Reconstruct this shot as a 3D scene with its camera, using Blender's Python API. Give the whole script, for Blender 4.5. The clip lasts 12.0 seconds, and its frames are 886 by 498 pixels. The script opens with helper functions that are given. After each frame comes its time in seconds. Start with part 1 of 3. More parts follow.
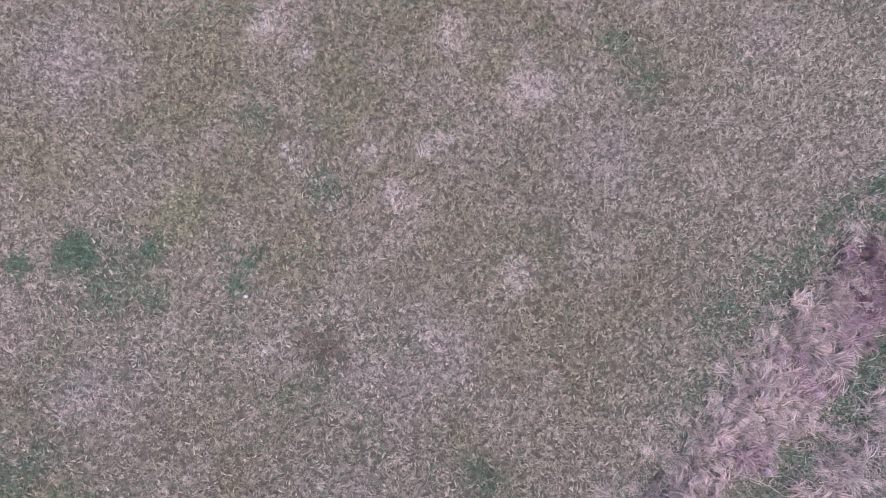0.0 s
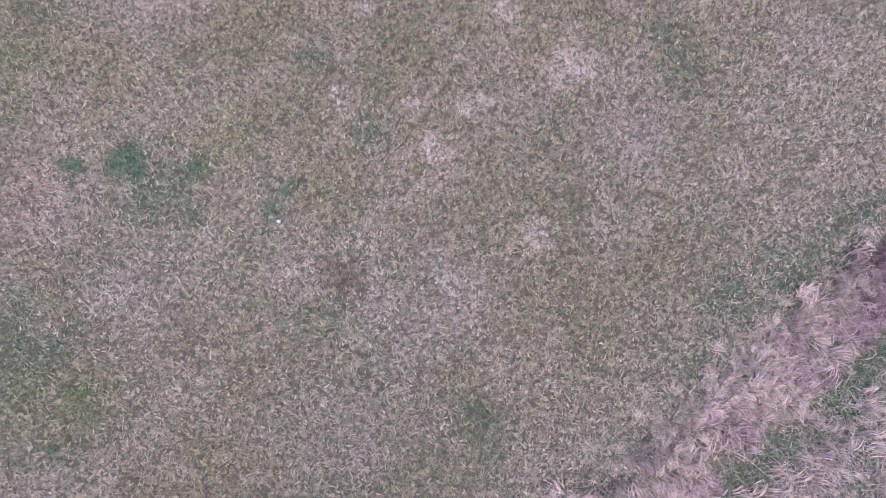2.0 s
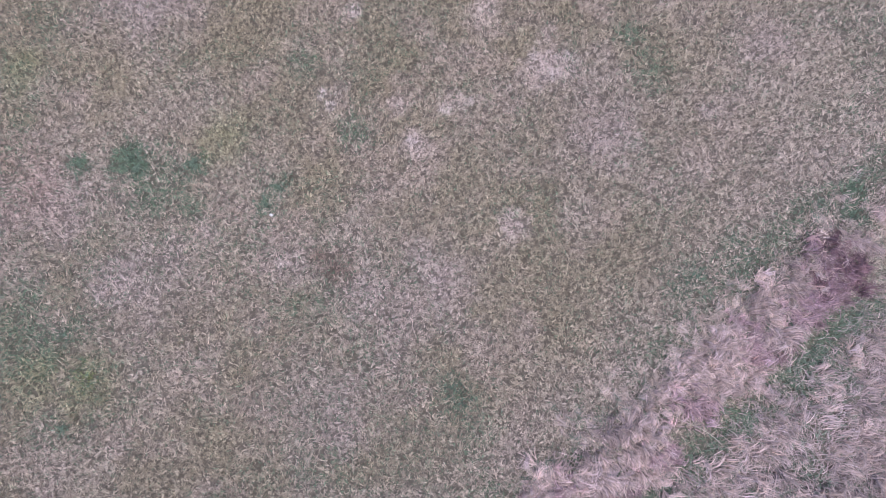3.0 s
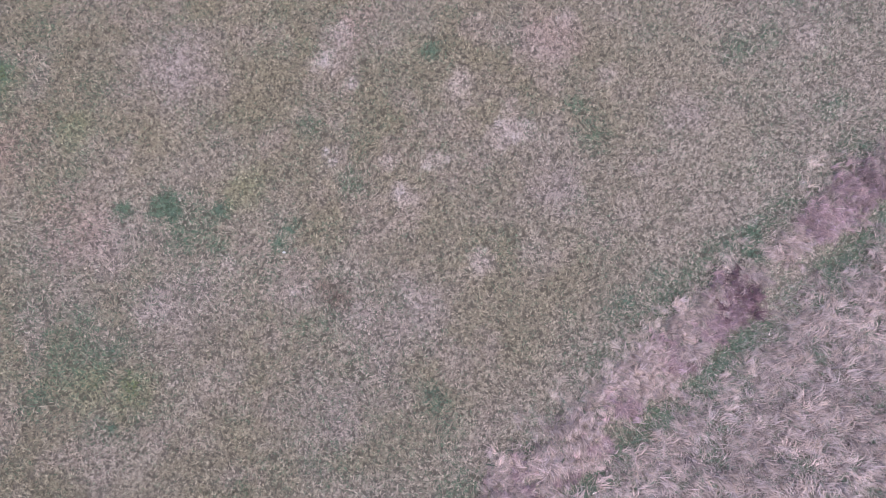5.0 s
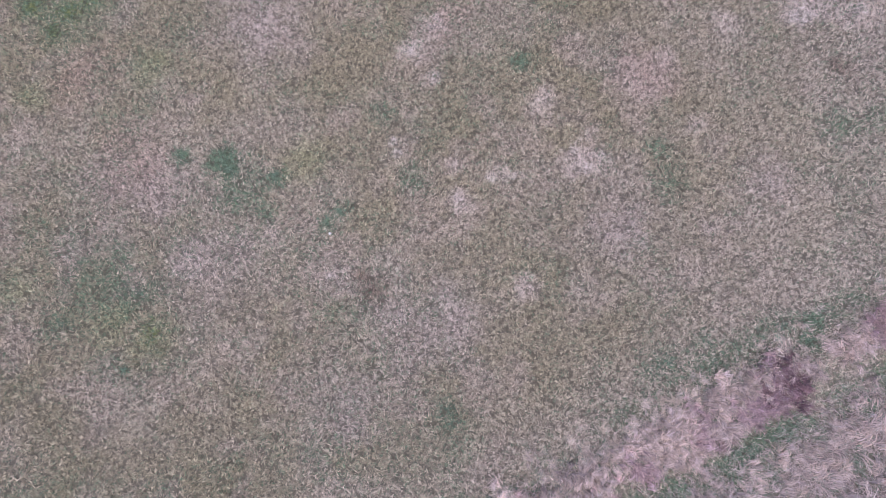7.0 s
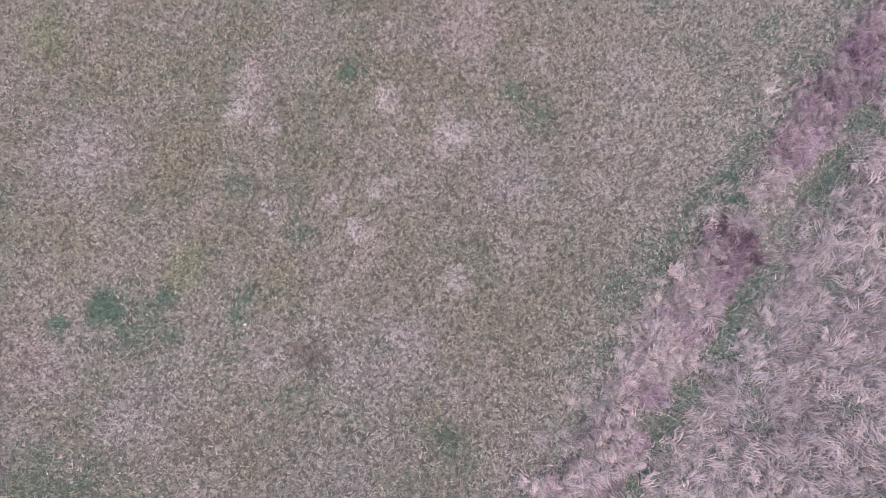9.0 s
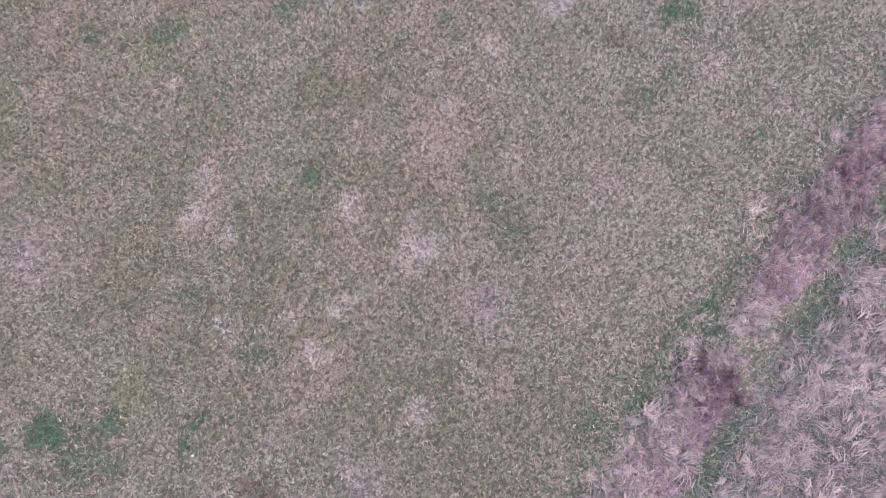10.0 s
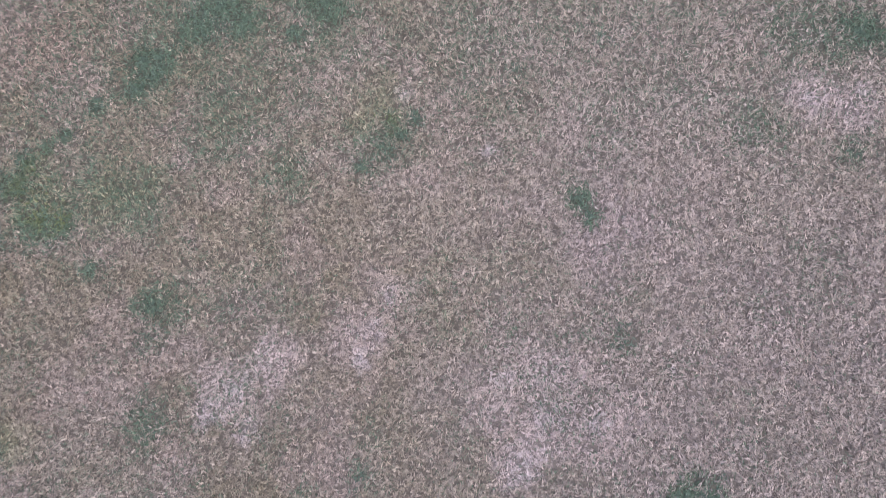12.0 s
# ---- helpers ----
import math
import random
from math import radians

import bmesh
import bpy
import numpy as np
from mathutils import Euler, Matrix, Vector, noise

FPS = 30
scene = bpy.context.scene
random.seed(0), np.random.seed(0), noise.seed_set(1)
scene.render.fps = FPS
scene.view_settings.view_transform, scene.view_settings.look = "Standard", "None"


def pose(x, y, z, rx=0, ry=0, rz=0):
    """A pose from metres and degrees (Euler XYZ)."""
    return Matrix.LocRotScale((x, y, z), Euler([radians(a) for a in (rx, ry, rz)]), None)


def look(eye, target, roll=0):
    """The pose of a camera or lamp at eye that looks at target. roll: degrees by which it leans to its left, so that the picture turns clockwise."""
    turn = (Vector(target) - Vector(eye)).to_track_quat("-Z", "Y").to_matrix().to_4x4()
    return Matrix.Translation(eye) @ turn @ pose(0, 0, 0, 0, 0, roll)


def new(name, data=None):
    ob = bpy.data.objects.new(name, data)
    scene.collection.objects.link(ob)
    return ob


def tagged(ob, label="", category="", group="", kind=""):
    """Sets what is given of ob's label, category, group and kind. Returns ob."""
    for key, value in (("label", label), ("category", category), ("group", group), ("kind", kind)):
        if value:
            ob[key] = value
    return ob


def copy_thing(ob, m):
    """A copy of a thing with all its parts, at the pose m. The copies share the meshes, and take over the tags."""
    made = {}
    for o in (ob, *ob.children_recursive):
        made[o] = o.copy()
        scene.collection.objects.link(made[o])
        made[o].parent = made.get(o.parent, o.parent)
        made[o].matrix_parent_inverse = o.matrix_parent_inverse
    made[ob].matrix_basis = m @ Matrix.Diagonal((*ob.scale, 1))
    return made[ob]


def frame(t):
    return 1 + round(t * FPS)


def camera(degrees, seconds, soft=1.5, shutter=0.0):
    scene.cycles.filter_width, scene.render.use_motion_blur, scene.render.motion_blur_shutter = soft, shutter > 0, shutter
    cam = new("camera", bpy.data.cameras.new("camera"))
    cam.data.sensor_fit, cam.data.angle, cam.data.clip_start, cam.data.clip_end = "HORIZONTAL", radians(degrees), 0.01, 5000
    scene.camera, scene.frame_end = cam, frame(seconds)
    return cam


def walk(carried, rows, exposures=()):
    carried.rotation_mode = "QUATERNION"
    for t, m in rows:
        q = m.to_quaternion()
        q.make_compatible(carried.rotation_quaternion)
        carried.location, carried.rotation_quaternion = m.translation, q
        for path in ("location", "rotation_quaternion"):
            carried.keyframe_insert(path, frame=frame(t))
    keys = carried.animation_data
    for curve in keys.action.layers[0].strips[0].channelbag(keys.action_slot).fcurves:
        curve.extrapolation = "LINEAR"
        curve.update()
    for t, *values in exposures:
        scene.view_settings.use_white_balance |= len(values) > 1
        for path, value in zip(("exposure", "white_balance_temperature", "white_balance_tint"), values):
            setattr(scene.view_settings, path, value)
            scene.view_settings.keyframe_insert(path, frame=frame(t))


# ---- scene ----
cam = camera(67.4, 12.0, soft=0.88, shutter=0.1)
PATH = [
    (0, (2.664, -1.193, 11.129), (2.513, -0.708, 9.195), -16.9),
    (0.5, (2.537, -1.675, 11.201), (2.348, -1.181, 9.272), -14.1),
    (1, (2.409, -2.039, 11.256), (2.216, -1.542, 9.329), -12.8),
    (1.5, (2.491, -2.268, 11.311), (2.288, -1.769, 9.385), -13.6),
    (2, (2.748, -2.471, 11.373), (2.53, -1.945, 9.456), -14.0),
    (2.5, (3.014, -2.586, 11.497), (2.791, -2.063, 9.579), -14.9),
    (3, (3.266, -2.782, 12.069), (3.037, -2.259, 10.152), -15.5),
    (3.2, (3.398, -2.96, 12.395), (3.163, -2.422, 10.483), -15.5),
    (4.8, (3.687, -3.381, 14.874), (3.489, -2.793, 12.973), -11.4),
    (5, (3.702, -3.302, 14.966), (3.504, -2.713, 13.065), -10.6),
    (5.5, (3.629, -3.084, 15.207), (3.359, -2.514, 13.309), -6.4),
    (6, (3.503, -3.054, 15.328), (3.221, -2.486, 13.431), -5.5),
    (6.5, (3.333, -3.042, 15.102), (3.048, -2.475, 13.205), -5.6),
    (7, (3.225, -2.984, 14.59), (2.935, -2.423, 12.693), -6.4),
    (7.5, (3.206, -3.066, 14.201), (2.931, -2.498, 12.303), -8.0),
    (7.7, (3.244, -3.101, 14.174), (3.007, -2.528, 12.272), -10.7),
    (9.3, (3.78, -2.445, 13.751), (3.688, -1.796, 11.861), -15.3),
    (9.5, (3.976, -1.925, 13.738), (3.885, -1.27, 11.851), -14.7),
    (10, (4.63, -0.077, 13.737), (4.528, 0.561, 11.844), -15.3),
    (10.5, (5.451, 2.499, 13.243), (5.32, 3.093, 11.338), -17.8),
    (11, (6.099, 5.272, 13.078), (5.956, 5.84, 11.166), -19.0),
    (11.5, (6.699, 8.247, 12.648), (6.538, 8.753, 10.72), -22.0),
    (12, (7.261, 11.674, 11.772), (7.085, 12.107, 9.828), -26.4),
]
walk(cam, [(t, look(eye, target, roll)) for t, eye, target, roll in PATH], [(0.0, 0.98, 5430, 20.4), (0.6, 1.08, 5430, 19.8), (3.0, 1.08, 5440, 19.0), (5.5, 1.08, 5470, 16.7), (7.5, 1.08, 5470, 17.2), (9.5, 1.07, 5460, 18.0), (11.0, 1.07, 5470, 18.4), (12.0, 1.03, 5490, 19.2)])

# ---- sky and sun: a bright overcast day ----
world = bpy.data.worlds.new("overcast_sky")
scene.world = world
world.use_nodes = True
wn = world.node_tree.nodes
sky = wn.new("ShaderNodeTexSky")
sky.sky_type = "NISHITA"
sky.sun_disc = False
sky.sun_elevation = radians(58)
sky.sun_rotation = radians(150)
sky.air_density, sky.dust_density, sky.ozone_density = 1.0, 3.0, 1.0
wn["Background"].inputs["Strength"].default_value = 0.12
world.node_tree.links.new(sky.outputs["Color"], wn["Background"].inputs["Color"])

sun_lamp = bpy.data.lights.new("sun", "SUN")
sun_lamp.energy = 1.3
sun_lamp.angle = radians(50)
sun_lamp.color = (1.0, 0.96, 0.9)
sun = new("sun", sun_lamp)
# the sky's sun stands at 150 degrees from north, 58 degrees high
sun.matrix_world = look((0, 0, 0), (-math.sin(radians(150)) * math.cos(radians(58)), -math.cos(radians(150)) * math.cos(radians(58)), -math.sin(radians(58))))


# ---- materials ----
def tint_material(name, rough, shift=0.0, grain=40.0, thin=0.0):
    """A plant material: the blade's own colour, mottled by fine noise; shift lets whole copies differ."""
    mat = bpy.data.materials.new(name)
    mat.use_nodes = True
    n, l = mat.node_tree.nodes, mat.node_tree.links
    bsdf = n["Principled BSDF"]
    bsdf.inputs["Roughness"].default_value = rough
    bsdf.inputs["Specular IOR Level"].default_value = 0.1
    att = n.new("ShaderNodeAttribute")
    att.attribute_name = "tint"
    pos = n.new("ShaderNodeNewGeometry")
    noi = n.new("ShaderNodeTexNoise")
    noi.inputs["Scale"].default_value = grain
    noi.inputs["Detail"].default_value = 2.0
    l.new(pos.outputs["Position"], noi.inputs["Vector"])
    ramp = n.new("ShaderNodeMapRange")
    ramp.inputs["To Min"].default_value, ramp.inputs["To Max"].default_value = 0.78, 1.22
    l.new(noi.outputs["Fac"], ramp.inputs["Value"])
    mul = n.new("ShaderNodeVectorMath")
    mul.operation = "SCALE"
    l.new(att.outputs["Color"], mul.inputs[0])
    l.new(ramp.outputs["Result"], mul.inputs["Scale"])
    out = mul.outputs["Vector"]
    if shift:
        info = n.new("ShaderNodeObjectInfo")
        wide = n.new("ShaderNodeMapRange")
        wide.inputs["To Min"].default_value, wide.inputs["To Max"].default_value = 1 - shift, 1 + shift
        l.new(info.outputs["Random"], wide.inputs["Value"])
        more = n.new("ShaderNodeVectorMath")
        more.operation = "SCALE"
        l.new(out, more.inputs[0])
        l.new(wide.outputs["Result"], more.inputs["Scale"])
        out = more.outputs["Vector"]
    l.new(out, bsdf.inputs["Base Color"])
    if thin:
        see = n.new("ShaderNodeBsdfTranslucent")
        l.new(out, see.inputs["Color"])
        mix = n.new("ShaderNodeMixShader")
        mix.inputs["Fac"].default_value = thin
        l.new(bsdf.outputs["BSDF"], mix.inputs[1])
        l.new(see.outputs["BSDF"], mix.inputs[2])
        l.new(mix.outputs["Shader"], n["Material Output"].inputs["Surface"])
    return mat


def soil_material():
    """Thatch and damp soil between the blades: mottled at two scales, with a fibrous relief."""
    mat = bpy.data.materials.new("thatch_and_soil")
    mat.use_nodes = True
    n, l = mat.node_tree.nodes, mat.node_tree.links
    bsdf = n["Principled BSDF"]
    bsdf.inputs["Roughness"].default_value = 0.95
    bsdf.inputs["Specular IOR Level"].default_value = 0.1
    pos = n.new("ShaderNodeNewGeometry")
    big = n.new("ShaderNodeTexNoise")
    big.inputs["Scale"].default_value, big.inputs["Detail"].default_value = 0.9, 5.0
    fine = n.new("ShaderNodeTexNoise")
    fine.inputs["Scale"].default_value, fine.inputs["Detail"].default_value = 24.0, 5.0
    for one in (big, fine):
        l.new(pos.outputs["Position"], one.inputs["Vector"])
    ramp = n.new("ShaderNodeValToRGB")
    ramp.color_ramp.elements[0].position, ramp.color_ramp.elements[0].color = 0.42, (0.036, 0.029, 0.022, 1)
    ramp.color_ramp.elements[1].position, ramp.color_ramp.elements[1].color = 0.74, (0.15, 0.115, 0.083, 1)
    l.new(fine.outputs["Fac"], ramp.inputs["Fac"])
    att = n.new("ShaderNodeAttribute")
    att.attribute_name = "tint"
    mix = n.new("ShaderNodeMix")
    mix.data_type = "RGBA"
    mix.inputs["Factor"].default_value = 0.39
    l.new(ramp.outputs["Color"], mix.inputs["A"])
    l.new(att.outputs["Color"], mix.inputs["B"])
    span = n.new("ShaderNodeMapRange")
    span.inputs["To Min"].default_value, span.inputs["To Max"].default_value = 0.8, 1.2
    l.new(big.outputs["Fac"], span.inputs["Value"])
    mul = n.new("ShaderNodeVectorMath")
    mul.operation = "SCALE"
    l.new(mix.outputs["Result"], mul.inputs[0])
    l.new(span.outputs["Result"], mul.inputs["Scale"])
    l.new(mul.outputs["Vector"], bsdf.inputs["Base Color"])
    bump = n.new("ShaderNodeBump")
    bump.inputs["Strength"].default_value, bump.inputs["Distance"].default_value = 0.6, 0.03
    l.new(fine.outputs["Fac"], bump.inputs["Height"])
    l.new(bump.outputs["Normal"], bsdf.inputs["Normal"])
    return mat


SOIL = soil_material()
GRASS = tint_material("short_dry_grass", 0.75, thin=0.15)
STRAW = tint_material("dead_straw", 0.6, shift=0.25, thin=0.15)
LEAF = tint_material("green_leaf", 0.55, shift=0.12, thin=0.25)

# ---- the lie of the land ----
rng = np.random.default_rng(7)
LATTICE = rng.random((6, 256, 256))


def mottle(x, y, size, layer=0):
    """Smooth noise from 0 to 1 with blotches of that size in metres."""
    u, v = np.asarray(x) / size + 500.0, np.asarray(y) / size + 500.0
    i, j = np.floor(u).astype(int), np.floor(v).astype(int)
    a, b = u - i, v - j
    a, b = a * a * (3 - 2 * a), b * b * (3 - 2 * b)
    g = LATTICE[layer]
    w = lambda p, q: g[p % 256, q % 256]
    return (w(i, j) * (1 - a) + w(i + 1, j) * a) * (1 - b) + (w(i, j + 1) * (1 - a) + w(i + 1, j + 1) * a) * b


def rough_mottle(x, y, size, layer=0):
    return (mottle(x, y, size, layer) + 0.5 * mottle(x, y, size / 2.1, layer + 1) + 0.25 * mottle(x, y, size / 4.3, layer + 2)) / 1.75


# The grassy bank between the mown field and the rough meadow runs straight through BANK along ALONG.
BANK, ALONG = (9.27, 1.62), (0.680, 0.733)


def bank_middle(s):
    """How far the crest strays from the straight line, s metres along it."""
    return np.interp(s, (-7, -5, -3, -1, 0, 1.5, 3.5, 5.5, 8), (0.2, 0.17, 0.13, 0.05, 0.0, 0.03, 0.15, 0.17, 0.2))


def bank_half(s):
    """Half the width of the strip of long dead grass on the crest."""
    return np.interp(s, (-7, -4.5, -3, -1.5, -0.5, 0.1, 0.5, 1.1, 1.9, 3.0, 4.5, 6.5), (0.42, 0.4, 0.35, 0.33, 0.31, 0.16, 0.1, 0.13, 0.22, 0.35, 0.31, 0.25))


def bank_place(x, y):
    """Metres along the bank, and metres beyond it into the meadow."""
    s = (x - BANK[0]) * ALONG[0] + (y - BANK[1]) * ALONG[1]
    d = (x - BANK[0]) * ALONG[1] - (y - BANK[1]) * ALONG[0]
    middle = bank_middle(s)
    return s, d - middle + 0.2 * (mottle(s, 0.0 * s, 1.7, 3) - 0.5)


def height(x, y):
    s, d = bank_place(x, y)
    z = 0.05 * (mottle(x, y, 3.0, 0) - 0.5) + 0.02 * (mottle(x, y, 0.5, 1) - 0.5)
    z = z * np.clip((28 - np.hypot(x - 1, y - 7)) / 6, 0, 1)
    return z + 0.10 * np.exp(-((d / 0.45) ** 2)) - 0.05 * np.exp(-(((d - 0.95) / 0.35) ** 2))


def blots(x, y, spots, edge=1.0):
    """How far each place lies inside soft, ragged blots (x, y, radius): 1 in the middle, 0 outside."""
    ragged = 1.1 * (rough_mottle(x, y, 0.6, 2) - 0.5) + 0.55 * (mottle(x, y, 0.13, 3) - 0.5)
    most = np.zeros_like(x)
    for cx, cy, r in spots:
        q = np.hypot(x - cx, y - cy) / r + ragged
        most = np.maximum(most, np.clip((1.3 - q) / edge, 0, 1) ** 0.8)
    return most


# Green weeds: lush ones, and thin ones through which the dry grass shows.
LUSH_SOUTH = [(-10.87, 4.03, 0.55), (-10.52, 4.71, 0.5), (-11.93, 3.87, 0.41), (-10.92, 3.38, 0.32), (1.06, 6.68, 0.34), (9.18, 2.16, 0.25), (-4.9, 1.55, 0.47), (-1.8, 0.95, 0.28), (-4.61, -3.82, 0.12),
              (12.84, 6.11, 0.22), (-4.61, 1.36, 0.37), (-1.61, 1.32, 0.23), (9.23, 2.59, 0.3), (-3.48, 1.62, 0.26), (-5.93, 1.31, 0.31)]
LUSH_NORTH = [(10.27, 9.77, 0.4), (4.12, 19.62, 0.8), (1.97, 19.79, 0.83), (1.49, 19.42, 0.69), (3.52, 18.96, 0.3), (0.68, 18.77, 0.5), (0.52, 18.4, 0.41), (-2.14, 16.79, 0.36), (-1.32, 17.29, 0.2),
              (5.22, 16.28, 0.33), (5.52, 16.57, 0.27), (5.82, 16.9, 0.25), (8.71, 15.02, 0.3), (8.88, 14.67, 0.2), (-1.67, 17.06, 0.23), (14.06, 17.68, 0.52), (-3.11, 16.14, 0.45), (-2.77, 15.21, 0.45),
              (-1.8, 15.47, 0.58), (-0.63, 14.46, 0.19), (0.61, 13.7, 0.34), (9.93, 9.81, 0.44), (0.32, 18.73, 0.51), (2.41, 19.3, 0.57), (0.16, 18.12, 0.34), (-2.26, 16.31, 0.55), (-1.24, 15.4, 0.41),
              (-0.67, 17.84, 0.24), (5.33, 16.89, 0.27), (4.75, 16.03, 0.2)]
LUSH = LUSH_SOUTH + LUSH_NORTH
THIN = [(7.13, 1.35, 0.3), (6.52, 0.59, 0.3), (2.59, -2.28, 0.48), (-0.51, 17.93, 0.23), (13.53, 15.36, 0.35), (7.8, 17.68, 0.24), (9.5, 18.19, 0.27), (-1.27, 17.29, 0.23), (-0.35, 18.44, 0.2), (9.18, 12.4, 0.3), (0.63, 13.09, 0.34),
        (0.65, 11.47, 0.42), (-0.6, 14.49, 0.25), (2.96, 15.88, 0.38), (-1.02, 9.31, 0.42), (4.55, 10.45, 0.29), (-3.41, 1.51, 0.36), (-2.32, 16.93, 0.41), (-4.56, 11.37, 0.32), (8.63, 2.33, 0.31),
        (6.17, 0.35, 0.34), (7.38, 1.03, 0.4), (-1.69, 1.28, 0.23), (10.1, 9.23, 0.3), (3.46, 10.21, 0.27), (11.17, 6.35, 0.36), (11.82, 5.17, 0.35), (12.78, 8.46, 0.28), (-6.51, -3.41, 0.49),
        (-4.39, -2.83, 0.48), (6.48, 0.62, 0.46), (-5.12, -2.09, 0.53), (2.36, -2.02, 0.36)]
MOSSY = [(-4.17, 1.15, 0.89), (-5.91, -2.37, 1.1), (9.15, 7.77, 0.45), (10.91, 6.12, 0.4), (8.8, 7.69, 0.6), (-2.44, 16.32, 0.73), (2.25, 19.79, 1.48), (0.43, 18.4, 0.82), (2.05, 17.45, 1.21),
         (5.13, 16.48, 0.77), (0.95, 13.75, 0.56), (9.51, 8.05, 0.45), (0.65, 11.57, 0.56), (3.25, 16.11, 0.66), (5.43, 4.75, 0.53), (-0.16, 2.74, 0.43), (-3.35, 0.76, 0.38), (-1.45, 16.02, 1.29),
         (0.12, 15.9, 0.93), (11.97, 16.11, 0.61), (13.34, 17.78, 1.13), (-11.18, 4.31, 1.37), (-2.64, 11.06, 0.6), (14.13, 11.83, 0.5), (-1.71, 4.17, 0.4), (4.92, 5.51, 0.37)]
YELLOWISH = [(-7.9, -3.16, 0.56), (-4.35, -3, 0.57), (-5.38, -2.96, 0.56), (-2.99, 2.34, 0.61), (-1.54, 16.12, 0.83), (-0.35, 15.81, 0.74), (0.4, 16.05, 0.46), (5.21, 17.24, 0.57), (-10.83, 4.03, 1.01),
             (-10.48, 1.42, 0.46), (-7.86, 3.21, 0.56), (-1.96, 11.34, 0.47), (4.77, 16.96, 0.29), (-5.67, 13.44, 0.74), (-6.98, 9.22, 0.78), (-3.02, 10.42, 0.37), (-7.76, 3.49, 0.46), (-11.75, 3.86, 0.82)]
BLEACHED = [(13.24, 17.71, 0.21), (-1.75, 6.09, 0.39), (3.32, 4.63, 0.52), (0.94, 2.62, 0.34), (7, 11.36, 0.59), (-4.36, -1.1, 0.35), (1.58, 3.59, 0.31), (0.44, 3.38, 0.24), (5.18, 3.09, 0.25),
            (-2.9, 0.18, 0.28), (13.09, 16.59, 0.52), (13.73, 16.28, 0.44), (4.63, 13, 0.53), (2.13, 11.96, 0.59), (2.92, 12.47, 0.48), (5.31, 13.47, 0.44), (7.74, 11.93, 0.59), (7.7, 10.75, 0.5),
            (9.04, 11.23, 0.36), (5.55, 9.5, 0.41), (-1.47, 6.96, 0.37), (5.68, 17.43, 0.24), (4.39, 8.04, 0.33), (-2.32, 9.71, 0.28), (-0.85, 5.46, 0.19), (4.11, 7.07, 0.57), (1.74, 11.59, 0.35),
            (7.51, 11.19, 0.53), (8.51, 10.68, 0.42), (10.6, 8.28, 0.34), (1.89, 5.87, 0.33), (3.75, 4.62, 0.28), (5.6, 6.48, 0.28), (3.08, 1.15, 0.31)]
GREYISH = [(-0.88, 3.51, 0.3), (6.53, 3.91, 0.21), (1.42, 0.31, 0.29), (0.5, -0.52, 0.39), (-4.21, -0.98, 0.47), (9.47, 14.56, 0.75), (-5.75, 5.4, 0.92), (2.08, 3.75, 0.33), (1.96, -0.52, 0.65),
           (-6.26, 0.23, 0.84), (-7.28, -1.76, 0.47), (4.6, 3.03, 0.5), (-1.14, -0.16, 0.57), (8.96, 13.97, 0.5), (7.22, 16.11, 0.29), (7.98, 11.03, 0.55), (7.63, 5.61, 0.45), (4.38, 7.73, 0.48),
           (3.74, 7.36, 0.59), (0.67, -3.24, 0.45), (4.72, 3.35, 0.4), (-3.39, -0.29, 0.54)]
RUSTY = [(3.48, 19.19, 0.21), (2.94, 19.54, 0.19), (-6.80, 0.57, 0.93), (-1.19, 7.33, 0.56), (-9.37, 2.60, 0.92), (-7.60, 1.25, 0.56), (-1.61, 19.32, 1.52), (-5.64, 12.00, 0.60), (4.14, 7.36, 0.81)]
WHITEST = [(-1.74, 6.04, 0.28), (-0.83, 5.5, 0.13), (2.13, 11.96, 0.47), (2.87, 12.47, 0.38), (7.74, 11.93, 0.5), (7.56, 10.65, 0.45), (13.52, 16.34, 0.52), (13.06, 16.64, 0.41), (7.16, 10.47, 0.4),
           (3.42, 4.67, 0.28)]
FADED = [(0.90, -0.61, 1.93), (-3.71, -1.22, 1.41), (4.19, 3.44, 1.71), (8.10, 11.52, 2.19), (2.77, 12.28, 1.53), (9.20, 14.56, 1.60), (11.67, 12.01, 2.46), (10.01, 10.03, 2.22), (-6.16, 0.46, 1.40),
         (-5.69, 5.58, 1.47), (0.28, -2.49, 1.33), (-1.24, 6.95, 0.84)]
BARE = [(8.51, 9.25, 0.34), (-0.09, -0.09, 0.40), (-0.51, 0.06, 0.24)]

# Knots of straw bleached almost white.
KNOTS = [(-1.74, 6.02, 0.18), (-1.40, 6.95, 0.18), (3.72, 4.86, 0.13), (3.45, 4.42, 0.13), (3.03, 4.85, 0.13), (0.85, 2.64, 0.11), (-0.82, 5.49, 0.12), (7.33, 10.45, 0.30), (3.01, 4.76, 0.10),
         (1.88, 3.66, 0.13), (1.41, 3.38, 0.13), (-0.94, 3.22, 0.10), (9.29, 2.90, 0.12), (4.84, 12.96, 0.25), (5.18, 13.50, 0.19), (7.09, 11.92, 0.24), (7.80, 11.21, 0.27), (8.64, 11.11, 0.17),
         (2.32, 12.03, 0.26), (1.80, 11.57, 0.26), (2.53, 11.28, 0.19), (13.06, 16.43, 0.23), (13.95, 16.55, 0.17), (5.64, 17.44, 0.15), (7.17, 16.09, 0.13), (9.96, 11.87, 0.07), (4.61, 12.38, 0.18),
         (-1.46, 7.11, 0.17), (-1.20, -0.17, 0.14), (2.95, 4.82, 0.10), (-1.19, 3.49, 0.11)]

